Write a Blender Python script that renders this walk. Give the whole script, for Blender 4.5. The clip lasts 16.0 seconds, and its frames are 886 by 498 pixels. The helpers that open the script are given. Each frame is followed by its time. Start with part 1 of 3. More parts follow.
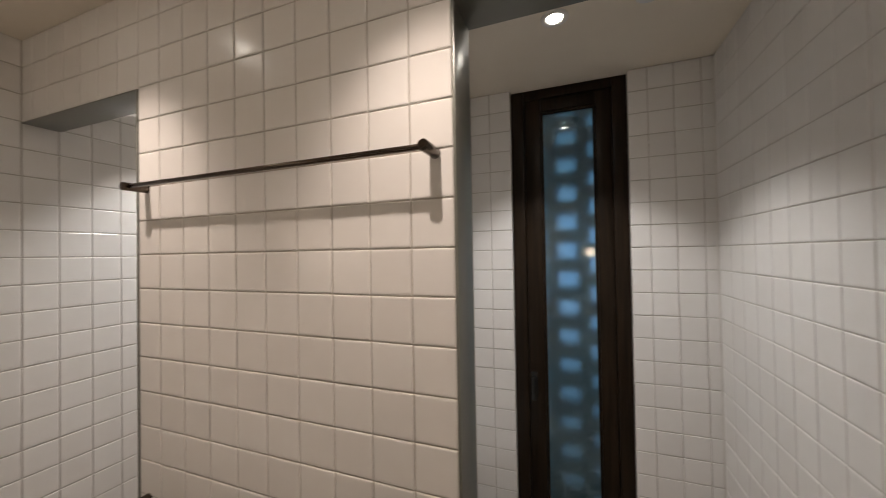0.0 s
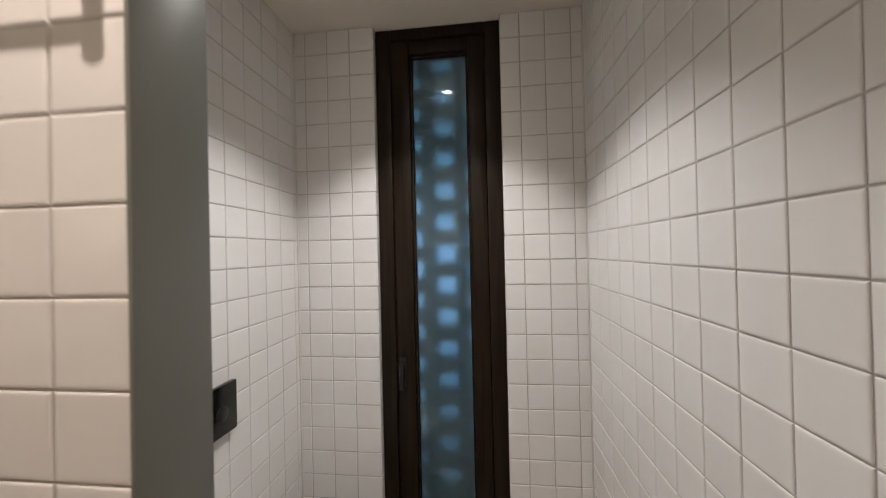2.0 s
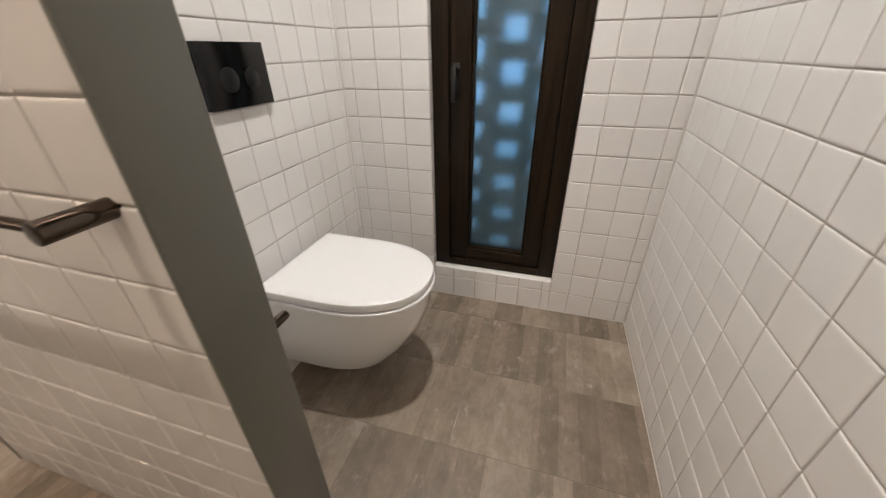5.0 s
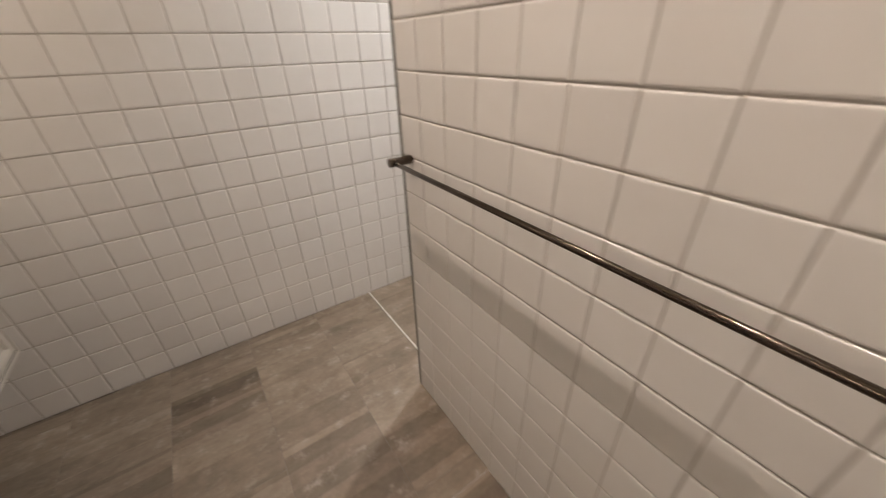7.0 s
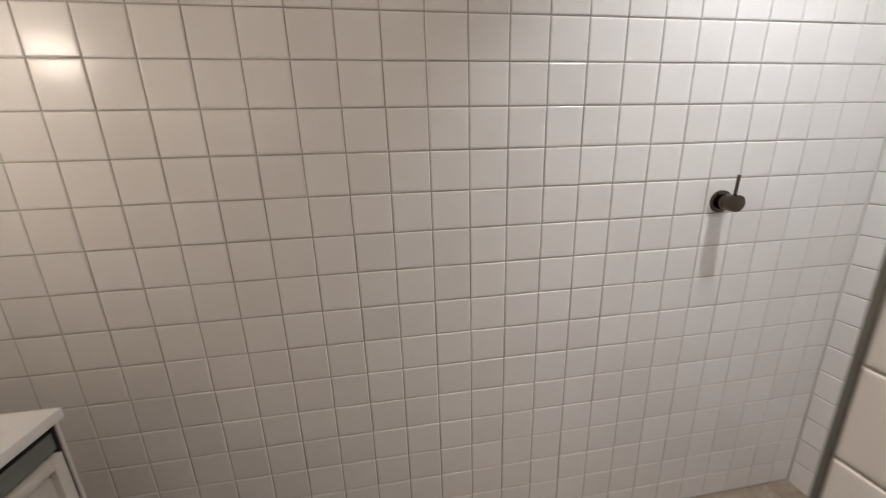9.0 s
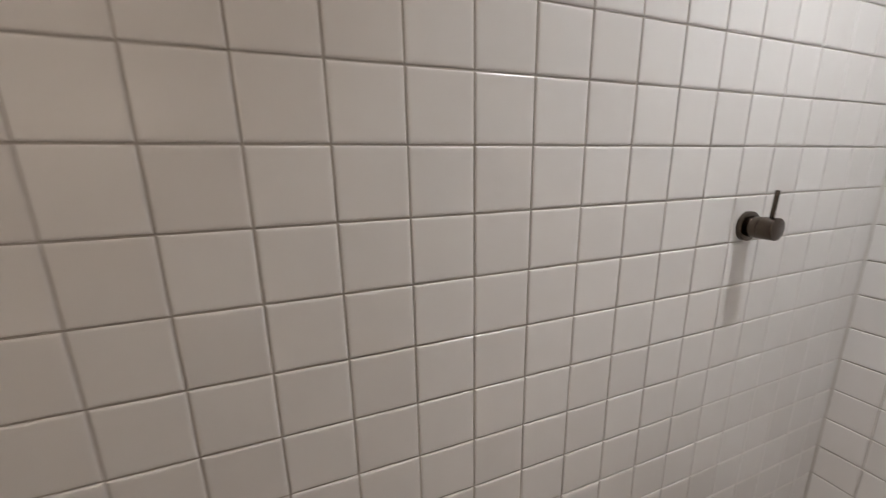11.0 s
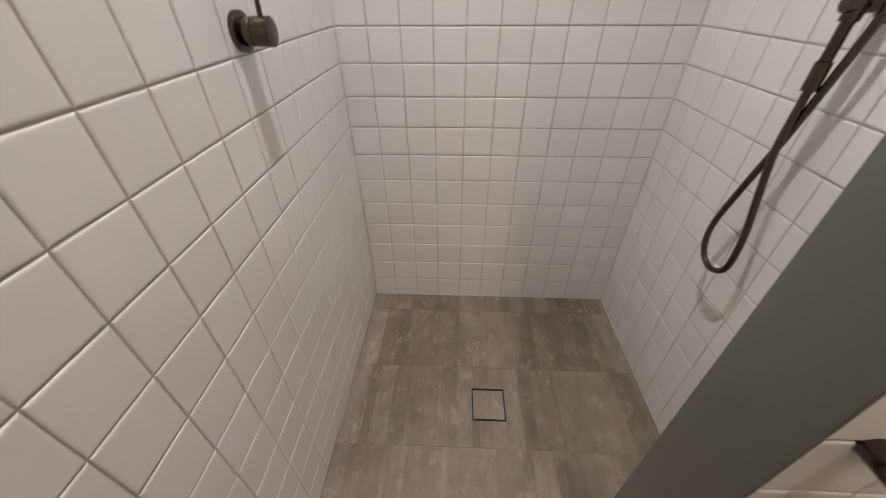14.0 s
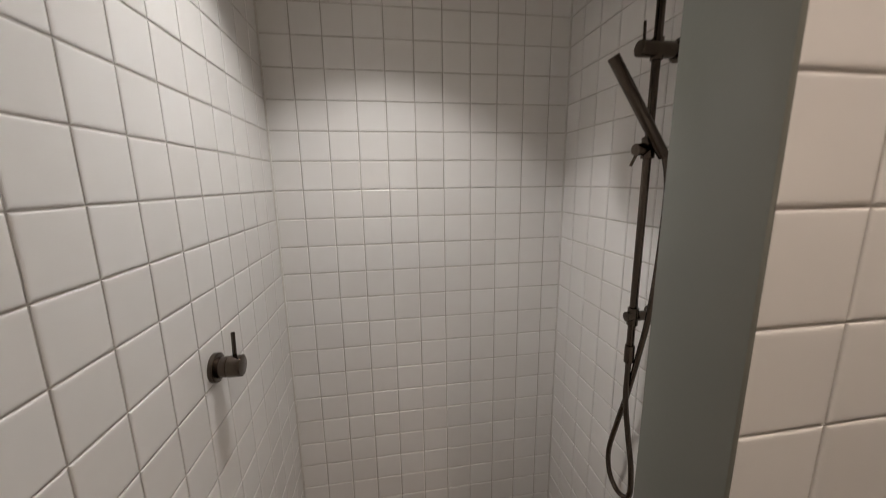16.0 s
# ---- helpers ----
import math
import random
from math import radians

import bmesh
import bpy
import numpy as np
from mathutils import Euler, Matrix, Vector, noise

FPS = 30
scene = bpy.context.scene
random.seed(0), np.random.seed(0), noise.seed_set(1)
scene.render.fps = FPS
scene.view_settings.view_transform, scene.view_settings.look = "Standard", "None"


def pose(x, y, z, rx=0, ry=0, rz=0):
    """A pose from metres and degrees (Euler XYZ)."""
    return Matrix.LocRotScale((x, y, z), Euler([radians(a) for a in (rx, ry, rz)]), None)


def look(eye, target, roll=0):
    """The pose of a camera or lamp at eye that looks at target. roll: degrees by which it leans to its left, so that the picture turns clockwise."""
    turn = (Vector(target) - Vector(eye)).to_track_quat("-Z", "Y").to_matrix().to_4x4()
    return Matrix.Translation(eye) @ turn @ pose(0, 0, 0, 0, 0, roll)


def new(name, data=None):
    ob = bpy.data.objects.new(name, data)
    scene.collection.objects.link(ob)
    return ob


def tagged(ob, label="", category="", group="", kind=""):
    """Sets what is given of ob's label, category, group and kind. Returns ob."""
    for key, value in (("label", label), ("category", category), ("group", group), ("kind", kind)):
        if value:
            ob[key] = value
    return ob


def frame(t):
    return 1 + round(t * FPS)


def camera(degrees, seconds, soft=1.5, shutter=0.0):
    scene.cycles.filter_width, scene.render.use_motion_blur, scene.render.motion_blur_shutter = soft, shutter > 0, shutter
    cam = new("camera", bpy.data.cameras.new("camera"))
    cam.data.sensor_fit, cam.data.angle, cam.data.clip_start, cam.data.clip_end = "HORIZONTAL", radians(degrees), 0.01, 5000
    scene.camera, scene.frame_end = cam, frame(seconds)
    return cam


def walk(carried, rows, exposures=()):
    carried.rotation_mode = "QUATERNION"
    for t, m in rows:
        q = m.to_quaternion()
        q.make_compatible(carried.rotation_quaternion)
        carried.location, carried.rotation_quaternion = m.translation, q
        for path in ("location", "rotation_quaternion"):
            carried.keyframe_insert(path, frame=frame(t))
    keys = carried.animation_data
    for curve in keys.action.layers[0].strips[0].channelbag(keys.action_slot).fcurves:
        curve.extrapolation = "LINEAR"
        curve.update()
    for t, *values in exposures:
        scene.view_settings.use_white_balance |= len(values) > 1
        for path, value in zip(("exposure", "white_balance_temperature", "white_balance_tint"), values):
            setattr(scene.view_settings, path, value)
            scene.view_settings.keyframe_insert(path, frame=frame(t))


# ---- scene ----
cam = camera(102.9, 16.0, soft=0.95, shutter=0.38)
PATH = [
    (0, (1.22, -0.661, 1.587), (0.513, 1.21, 1.615), -1.0),
    (0.5, (1.293, -0.678, 1.583), (0.837, 1.268, 1.638), -0.9),
    (1, (1.314, -0.605, 1.547), (1.037, 1.374, 1.62), -1.1),
    (1.5, (1.335, -0.465, 1.492), (1.105, 1.521, 1.56), -1.3),
    (2, (1.367, -0.331, 1.441), (1.137, 1.655, 1.455), -1.3),
    (2.5, (1.403, -0.255, 1.381), (1.151, 1.725, 1.251), -1.4),
    (3, (1.404, -0.213, 1.307), (1.101, 1.739, 0.994), -1.2),
    (3.5, (1.423, -0.187, 1.199), (1.088, 1.716, 0.681), -0.9),
    (3.7, (1.445, -0.179, 1.159), (1.091, 1.698, 0.566), -1.0),
    (5.8, (1.221, -0.293, 1.021), (0.448, 1.206, -0.052), -0.9),
    (6, (1.168, -0.317, 1.036), (0.283, 1.13, -0.023), -1.0),
    (6.2, (1.11, -0.34, 1.059), (0.11, 1.03, 0.0), -1.0),
    (6.5, (1.022, -0.384, 1.086), (-0.15, 0.851, 0.036), -0.8),
    (7, (0.837, -0.441, 1.147), (-0.601, 0.527, 0.15), -1.6),
    (7.5, (0.669, -0.491, 1.2), (-0.968, 0.257, 0.328), -0.7),
    (8, (0.506, -0.447, 1.241), (-1.278, 0.081, 0.507), -0.7),
    (8.2, (0.451, -0.437, 1.253), (-1.373, 0.01, 0.565), -0.7),
    (10.3, (-0.066, -0.335, 1.327), (-2.004, -0.066, 0.905), -0.9),
    (10.5, (-0.089, -0.324, 1.317), (-2.009, 0.027, 0.879), -0.9),
    (11, (-0.189, -0.329, 1.267), (-2.021, 0.341, 0.825), -1.1),
    (11.5, (-0.253, -0.351, 1.197), (-1.81, 0.825, 0.759), -0.8),
    (12, (-0.286, -0.319, 1.118), (-1.369, 1.263, 0.55), -0.4),
    (12.5, (-0.315, -0.232, 1.037), (-1.076, 1.369, 0.111), -0.6),
    (13, (-0.331, -0.169, 1.052), (-0.879, 1.346, -0.134), -0.5),
    (13.5, (-0.316, -0.147, 1.12), (-0.641, 1.422, -0.076), -0.8),
    (14, (-0.292, -0.148, 1.197), (-0.366, 1.453, 0.0), -0.4),
    (14.5, (-0.286, -0.148, 1.306), (-0.199, 1.497, 0.17), -0.6),
    (15, (-0.294, -0.168, 1.408), (-0.115, 1.604, 0.499), -0.6),
    (15.5, (-0.294, -0.196, 1.474), (-0.041, 1.689, 0.853), -0.7),
    (16, (-0.289, -0.228, 1.524), (0.018, 1.713, 1.15), -0.8),
]
EXPOSURE = [(0, -0.22, 6450, 10), (0.5, 0.0, 6450, 10), (1.0, 0.08, 6350, 10), (1.5, 0.04, 6350, 10), (2.0, 0.13, 6350, 10), (3.0, 0.16, 6450, 10), (3.7, 0.32, 6500, 10), (5.8, 0.67, 6500, 10), (7, 0.53, 6400, 10), (7.5, 0.57, 6250, 10), (8, 0.45, 6050, 10), (10.3, 0.04, 6100, 10), (12, -0.12, 6100, 10), (13.5, 0.0, 6250, 10), (14.5, 0.03, 6350, 10), (15.2, -0.03, 6400, 10), (16, -0.49, 6400, 10)]
walk(cam, [(t, look(eye, target, roll)) for t, eye, target, roll in PATH], EXPOSURE)

# ---- world and light ----
world = bpy.data.worlds.new("dusk")
scene.world = world
world.use_nodes = True
wn = world.node_tree.nodes
sky = wn.new("ShaderNodeTexSky")
sky.sky_type, sky.sun_disc = "NISHITA", False
sky.sun_elevation, sky.sun_rotation = radians(1.0), radians(200)
world.node_tree.links.new(sky.outputs[0], wn["Background"].inputs[0])
wn["Background"].inputs[1].default_value = 0.15

NEUTRAL = (1.0, 0.955, 0.91)
WARM = (1.0, 0.82, 0.69)


def spot(name, x, y, z, watts, colour, degrees=118, blend=0.35, radius=0.02, aim=None):
    data = bpy.data.lights.new(name, "SPOT")
    data.energy, data.color, data.spot_size, data.spot_blend, data.shadow_soft_size = watts, colour, radians(degrees), blend, radius
    ob = new(name, data)
    ob.matrix_world = look((x, y, z), aim) if aim else pose(x, y, z)
    return ob


SHOWER_LIGHT = (-0.29, 0.55)
TOILET_LIGHT = (1.166, 0.618)
ROOM_LIGHTS = ((0.02, -0.35), (0.96, -0.35))
GLOBES = ((-0.335, -1.285), (1.37, -1.285))
for name, (lx, ly) in (("shower_beam", SHOWER_LIGHT), ("toilet_beam", TOILET_LIGHT)):
    spot(name, lx, ly, 2.385, 20, NEUTRAL, 98, 0.38)
    spot(name, lx, ly, 2.385, 37, NEUTRAL, 96, 1.0)
for lx, ly in ROOM_LIGHTS:
    spot("room_beam", lx, ly, 2.385, 6.5, WARM, 106, 0.6, 0.012)
    spot("room_beam", lx, ly, 2.385, 27, WARM, 68, 1.0, 0.012, aim=(lx, 0.0, 1.25))

# ---- materials ----


class Mat:
    def __init__(self, name, colour, rough=0.5, metal=0.0, **extra):
        self.m = bpy.data.materials.new(name)
        self.m.use_nodes = True
        self.t = self.m.node_tree
        self.b = self.t.nodes["Principled BSDF"]
        self.set("Base Color", (*colour, 1)).set("Roughness", rough).set("Metallic", metal)
        for k, v in extra.items():
            self.set(k.replace("_", " "), v)

    def set(self, key, value):
        self.b.inputs[key].default_value = value
        return self

    def node(self, kind, **inputs):
        n = self.t.nodes.new("ShaderNode" + kind)
        for k, v in inputs.items():
            n.inputs[k.replace("_", " ")].default_value = v
        return n

    def link(self, a, b):
        self.t.links.new(a, b)
        return self

    def coords(self, scale=(1, 1, 1), shift=False):
        """Object coordinates, scaled; with shift, moved by the object's own random number."""
        tc, mp = self.node("TexCoord"), self.node("Mapping")
        mp.inputs["Scale"].default_value = scale
        self.link(tc.outputs["Object"], mp.inputs["Vector"])
        if shift:
            info, mul = self.node("ObjectInfo"), self.node("Math")
            mul.operation = "MULTIPLY"
            mul.inputs[1].default_value = 83.0
            self.link(info.outputs["Random"], mul.inputs[0])
            comb = self.node("CombineXYZ")
            for k in range(3):
                self.link(mul.outputs[0], comb.inputs[k])
            self.link(comb.outputs[0], mp.inputs["Location"])
        return mp.outputs[0]

    def noise(self, co, scale, detail=3.0, rough=0.5):
        n = self.node("TexNoise", Scale=scale, Detail=detail, Roughness=rough)
        self.link(co, n.inputs["Vector"])
        return n.outputs["Fac"]

    def ramp(self, fac, stops):
        r = self.node("ValToRGB")
        e = r.color_ramp.elements
        while len(e) < len(stops):
            e.new(0.5)
        for k, (p, c) in enumerate(stops):
            e[k].position, e[k].color = p, (*c, 1)
        self.link(fac, r.inputs[0])
        return r.outputs[0]

    def mix(self, fac, a, b, kind="MIX"):
        n = self.node("Mix")
        n.data_type, n.blend_type = "RGBA", kind
        for sock, v in ((n.inputs[0], fac), (n.inputs[6], a), (n.inputs[7], b)):
            if isinstance(v, (int, float)):
                sock.default_value = v
            elif isinstance(v, tuple):
                sock.default_value = (*v, 1)
            else:
                self.link(v, sock)
        return n.outputs[2]

    def bump(self, height, strength=0.2, distance=0.002):
        n = self.node("Bump", Strength=strength, Distance=distance)
        self.link(height, n.inputs["Height"])
        self.link(n.outputs[0], self.b.inputs["Normal"])
        return self

    def rough_from(self, fac, lo, hi):
        n = self.node("MapRange")
        n.inputs[3].default_value, n.inputs[4].default_value = lo, hi
        self.link(fac, n.inputs[0])
        self.link(n.outputs[0], self.b.inputs["Roughness"])
        return self

    def colour_from(self, out):
        return self.link(out, self.b.inputs["Base Color"])


def make_tile_material():
    m = Mat("glazed_tile", (0.78, 0.76, 0.73), 0.22)
    co = m.coords((1, 1, 1), True)
    info = m.node("ObjectInfo")
    tone = m.ramp(info.outputs["Random"], ((0.0, (0.803, 0.784, 0.768)), (0.5, (0.828, 0.811, 0.795)), (1.0, (0.843, 0.830, 0.818))))
    cloud = m.ramp(m.noise(co, 22, 4), ((0.3, (0.985, 0.98, 0.975)), (0.7, (1, 1, 1))))
    m.colour_from(m.mix(1.0, tone, cloud, "MULTIPLY"))
    m.rough_from(m.noise(m.coords(), 60, 3), 0.19, 0.26)
    m.set("Coat Weight", 0.0)
    return m.m


def make_grout_material():
    m = Mat("grout", (0.42, 0.39, 0.35), 0.85)
    co = m.coords()
    n = m.noise(co, 9, 5)
    m.colour_from(m.ramp(n, ((0.3, (0.455, 0.42, 0.385)), (0.7, (0.555, 0.525, 0.49)))))
    m.bump(m.noise(co, 400, 3), 0.4, 0.001)
    return m.m


def make_paint_material(name, colour, rough=0.6):
    m = Mat(name, colour, rough)
    co = m.coords()
    n = m.noise(co, 3, 4)
    m.colour_from(m.ramp(n, ((0.3, tuple(c * 0.95 for c in colour)), (0.7, colour))))
    m.bump(m.noise(co, 180, 4), 0.12, 0.001)
    return m.m


def make_floor_material():
    m = Mat("vein_cut_stone_tile", (0.25, 0.22, 0.19), 0.45)
    tc, sep, info = m.node("TexCoord"), m.node("SeparateXYZ"), m.node("ObjectInfo")
    m.link(tc.outputs["Object"], sep.inputs[0])
    wob = m.noise(m.coords((1, 0.5, 1), True), 3.0, 2)

    def sums(kind, a, b):
        n = m.node("Math")
        n.operation = kind
        for k, v in enumerate((a, b)):
            if isinstance(v, float):
                n.inputs[k].default_value = v
            else:
                m.link(v, n.inputs[k])
        return n.outputs[0]

    def strips(width, seed):
        place = sums("ADD", sums("MULTIPLY", sep.outputs[0], 1 / width), sums("MULTIPLY", info.outputs["Random"], seed))
        cell = sums("FLOOR", sums("ADD", place, sums("MULTIPLY", wob, 0.16)), 0.0)
        n = m.node("TexWhiteNoise")
        n.noise_dimensions = "1D"
        m.link(cell, n.inputs["W"])
        return n.outputs["Value"]

    wide, narrow = strips(0.118, 57.3), strips(0.059, 211.7)
    streak = m.noise(m.coords((15, 2.4, 1), True), 1.3, 6, 0.66)
    cloud = m.noise(m.coords((1, 1, 1), True), 6.0, 6, 0.62)
    grain = m.noise(m.coords((1, 0.45, 1), True), 85, 4, 0.7)
    base = m.ramp(wide, ((0.0, (0.172, 0.139, 0.107)), (0.30, (0.230, 0.190, 0.151)), (0.78, (0.255, 0.213, 0.170)), (1.0, (0.310, 0.262, 0.213))))
    lath = m.ramp(narrow, ((0.0, (0.75, 0.735, 0.715)), (0.22, (0.90, 0.89, 0.88)), (0.40, (0.98, 0.975, 0.97)), (0.70, (1.02, 1.02, 1.02)), (1.0, (1.15, 1.15, 1.15))))
    veil = m.ramp(streak, ((0.30, (0.90, 0.895, 0.89)), (0.54, (1.0, 1.0, 1.0)), (0.70, (1.16, 1.16, 1.17))))
    haze = m.ramp(cloud, ((0.3, (0.82, 0.82, 0.82)), (0.52, (1.0, 1.0, 1.0)), (0.62, (1.08, 1.08, 1.08)), (0.74, (1.42, 1.43, 1.44))))
    fine = m.ramp(grain, ((0.25, (0.88, 0.88, 0.88)), (0.6, (1.03, 1.03, 1.03)), (0.82, (1.4, 1.4, 1.42))))
    out = m.mix(1.0, m.mix(1.0, m.mix(1.0, m.mix(1.0, base, lath, "MULTIPLY"), veil, "MULTIPLY"), haze, "MULTIPLY"), fine, "MULTIPLY")
    marks = m.ramp(m.noise(m.coords((5, 3.0, 1), True), 4.0, 6, 0.70), ((0.56, (0, 0, 0)), (0.63, (0.22, 0.22, 0.22)), (0.72, (0.65, 0.65, 0.65))))
    out = m.mix(marks, out, (0.44, 0.41, 0.37))
    blot = m.ramp(m.noise(m.coords((1.6, 1, 1), True), 13, 4, 0.6), ((0.32, (0.84, 0.82, 0.79)), (0.52, (1, 1, 1)), (0.7, (1.07, 1.07, 1.07))))
    out = m.mix(1.0, out, blot, "MULTIPLY")
    each = m.ramp(info.outputs["Random"], ((0.0, (0.97, 0.95, 0.925)), (1.0, (1.20, 1.185, 1.165))))
    m.colour_from(m.mix(1.0, out, each, "MULTIPLY"))
    m.bump(grain, 0.25, 0.0015)
    m.rough_from(cloud, 0.36, 0.58)
    return m.m


def make_gunmetal(name, colour, lo, hi):
    m = Mat(name, colour, 0.3, 1.0)
    co = m.coords((1, 1, 1))
    m.rough_from(m.noise(m.coords((60, 60, 900)), 1.0, 3), lo, hi)
    m.colour_from(m.ramp(m.noise(co, 14, 3), ((0.3, tuple(c * 0.95 for c in colour)), (0.7, colour))))
    return m.m


def make_bronze_frame():
    m = Mat("dark_bronze_aluminium", (0.030, 0.022, 0.015), 0.38, 0.0)
    co = m.coords((1, 1, 1))
    m.colour_from(m.ramp(m.noise(m.coords((90, 90, 3)), 1.0, 4), ((0.3, (0.010, 0.0058, 0.0028)), (0.7, (0.025, 0.0150, 0.0078)))))
    m.rough_from(m.noise(co, 12, 3), 0.32, 0.46)
    m.set("Specular IOR Level", 0.22)
    return m.m


def make_frosted():
    m = Mat("frosted_glass", (0.56, 0.83, 0.95), 0.22)
    m.set("Transmission Weight", 0.968).set("IOR", 1.3).set("Coat Weight", 1.0).set("Coat Roughness", 0.01).set("Coat IOR", 1.5)
    m.rough_from(m.noise(m.coords(), 60, 2), 0.33, 0.39)
    return m.m


def make_marble():
    m = Mat("marble", (0.75, 0.74, 0.72), 0.18)
    co = m.coords()
    vein = m.noise(co, 5, 7, 0.62)
    m.colour_from(m.ramp(vein, ((0.30, (0.60, 0.585, 0.57)), (0.42, (0.76, 0.755, 0.745)), (0.60, (0.79, 0.785, 0.775)), (0.655, (0.66, 0.65, 0.64)), (0.70, (0.78, 0.775, 0.765)))))
    return m.m


def make_brick_material():
    m = Mat("grey_brick", (0.20, 0.21, 0.20), 0.85)
    info = m.node("ObjectInfo")
    tone = m.ramp(info.outputs["Random"], ((0.0, (0.32, 0.32, 0.30)), (1.0, (0.42, 0.42, 0.395))))
    grit = m.ramp(m.noise(m.coords((1, 1, 1), True), 35, 5), ((0.3, (0.75, 0.75, 0.75)), (0.7, (1.05, 1.05, 1.05))))
    m.colour_from(m.mix(1.0, tone, grit, "MULTIPLY"))
    m.bump(m.noise(m.coords((1, 1, 1), True), 120, 4), 0.5, 0.003)
    return m.m


def make_glow(name, colour, strength):
    m = Mat(name, colour, 0.4)
    m.set("Emission Color", (*colour, 1)).set("Emission Strength", strength)
    return m.m


def make_evening_sky():
    """Blue dusk, brightest in a band along the horizon, dimmer overhead and towards the ground."""
    m = Mat("dusk_sky", (0.02, 0.03, 0.04), 0.9)
    sep, span = m.node("SeparateXYZ"), m.node("MapRange")
    m.link(m.coords(), sep.inputs[0])
    m.link(sep.outputs[2], span.inputs[0])
    span.inputs[1].default_value, span.inputs[2].default_value = -40.0, 60.0
    tone = m.ramp(span.outputs[0], ((0.10, (0.08, 0.145, 0.21)), (0.22, (0.12, 0.21, 0.32)), (0.30, (0.18, 0.31, 0.48)), (0.40, (0.25, 0.41, 0.66)), (0.47, (0.21, 0.36, 0.55)), (0.58, (0.11, 0.225, 0.32)), (0.75, (0.07, 0.155, 0.22))))
    m.link(tone, m.b.inputs["Emission Color"])
    m.set("Emission Strength", 1.08)
    return m.m


TILE, GROUT = make_tile_material(), make_grout_material()
BED = Mat("floor_grout", (0.22, 0.19, 0.165), 0.85)
BED.colour_from(BED.ramp(BED.noise(BED.coords(), 3.5, 4), ((0.45, (0.20, 0.175, 0.15)), (0.58, (0.27, 0.24, 0.21)), (0.64, (0.60, 0.58, 0.55)))))
BED = BED.m
CEILING = make_paint_material("ceiling_paint", (0.87, 0.80, 0.69), 0.7)
PLASTER = make_paint_material("wall_paint", (0.76, 0.73, 0.69), 0.6)
JOINERY = make_paint_material("door_paint", (0.70, 0.66, 0.60), 0.38)
CABINET = make_paint_material("cabinet_paint", (0.62, 0.59, 0.54), 0.35)
STONE = make_floor_material()
LINING = make_paint_material("satin_metal_paint", (0.165, 0.167, 0.146), 0.28)
METAL = make_gunmetal("gunmetal", (0.105, 0.085, 0.069), 0.14, 0.22)
NICKEL = make_gunmetal("brushed_nickel", (0.52, 0.47, 0.40), 0.22, 0.36)
BRONZE = make_bronze_frame()
FROST = make_frosted()
MARBLE = make_marble()
BRICK = make_brick_material()
CERAMIC = Mat("white_ceramic", (0.87, 0.865, 0.855), 0.08, Coat_Weight=0.4, Coat_Roughness=0.05)
CERAMIC.bump(CERAMIC.noise(CERAMIC.coords(), 6, 2), 0.04, 0.003)
CERAMIC = CERAMIC.m
LID = Mat("white_lid_plastic", (0.90, 0.90, 0.895), 0.2)
LID.rough_from(LID.noise(LID.coords(), 30, 3), 0.16, 0.26)
LID = LID.m
BLACK = Mat("black_glass", (0.004, 0.004, 0.004), 0.12, Specular_IOR_Level=0.3)
BLACK.rough_from(BLACK.noise(BLACK.coords(), 50, 3), 0.10, 0.18)
BLACK = BLACK.m
BUTTON = Mat("black_button", (0.011, 0.011, 0.011), 0.3).m
GAP = Mat("dark_gap", (0.012, 0.011, 0.010), 0.8).m
STRIP = Mat("pale_metal_strip", (0.72, 0.70, 0.66), 0.35, 0.4).m
SEALANT = make_paint_material("sealant", (0.70, 0.675, 0.645), 0.45)
WHITE_PLASTIC = Mat("white_plastic", (0.80, 0.78, 0.74), 0.4).m
CHANNEL = make_paint_material("grey_channel", (0.17, 0.18, 0.165), 0.45)
MIRROR = Mat("mirror_silver", (0.9, 0.9, 0.9), 0.01, 1.0).m
DOWNLIGHT = make_glow("downlight_lens", (1.0, 0.93, 0.82), 45)
GLOBE = make_glow("opal_globe", (1.0, 0.82, 0.65), 22)
SKYGLOW = make_evening_sky()
GROUND = make_paint_material("paving", (0.32, 0.31, 0.30), 0.8)
RUBBER = Mat("dark_rubber", (0.02, 0.02, 0.02), 0.7).m

# ---- mesh helpers ----


def link_mesh(name, bm, material, smooth=True, angle=35):
    me = bpy.data.meshes.new(name)
    bm.normal_update()
    if smooth:
        for f in bm.faces:
            f.smooth = True
        for e in bm.edges:
            if len(e.link_faces) == 2 and e.calc_face_angle(0) > radians(angle):
                e.smooth = False
    bm.to_mesh(me)
    bm.free()
    me.materials.append(material)
    return new(name, me)


def part(name, bm, material, parent, label="", smooth=True):
    ob = link_mesh(name, bm, material, smooth)
    ob.parent = parent
    if parent.parent is None:
        ob.matrix_parent_inverse = Matrix.Translation(-Vector(parent.location))
    else:
        ob.matrix_parent_inverse = Matrix.Translation(-Vector(parent.location)) if parent.type == "EMPTY" else Matrix()
    return tagged(ob, label) if label else ob


def thing(name, label, category, at=(0, 0, 0), group=""):
    ob = new(name)
    ob.location = at
    ob.empty_display_size = 0.05
    return tagged(ob, label, category, group)


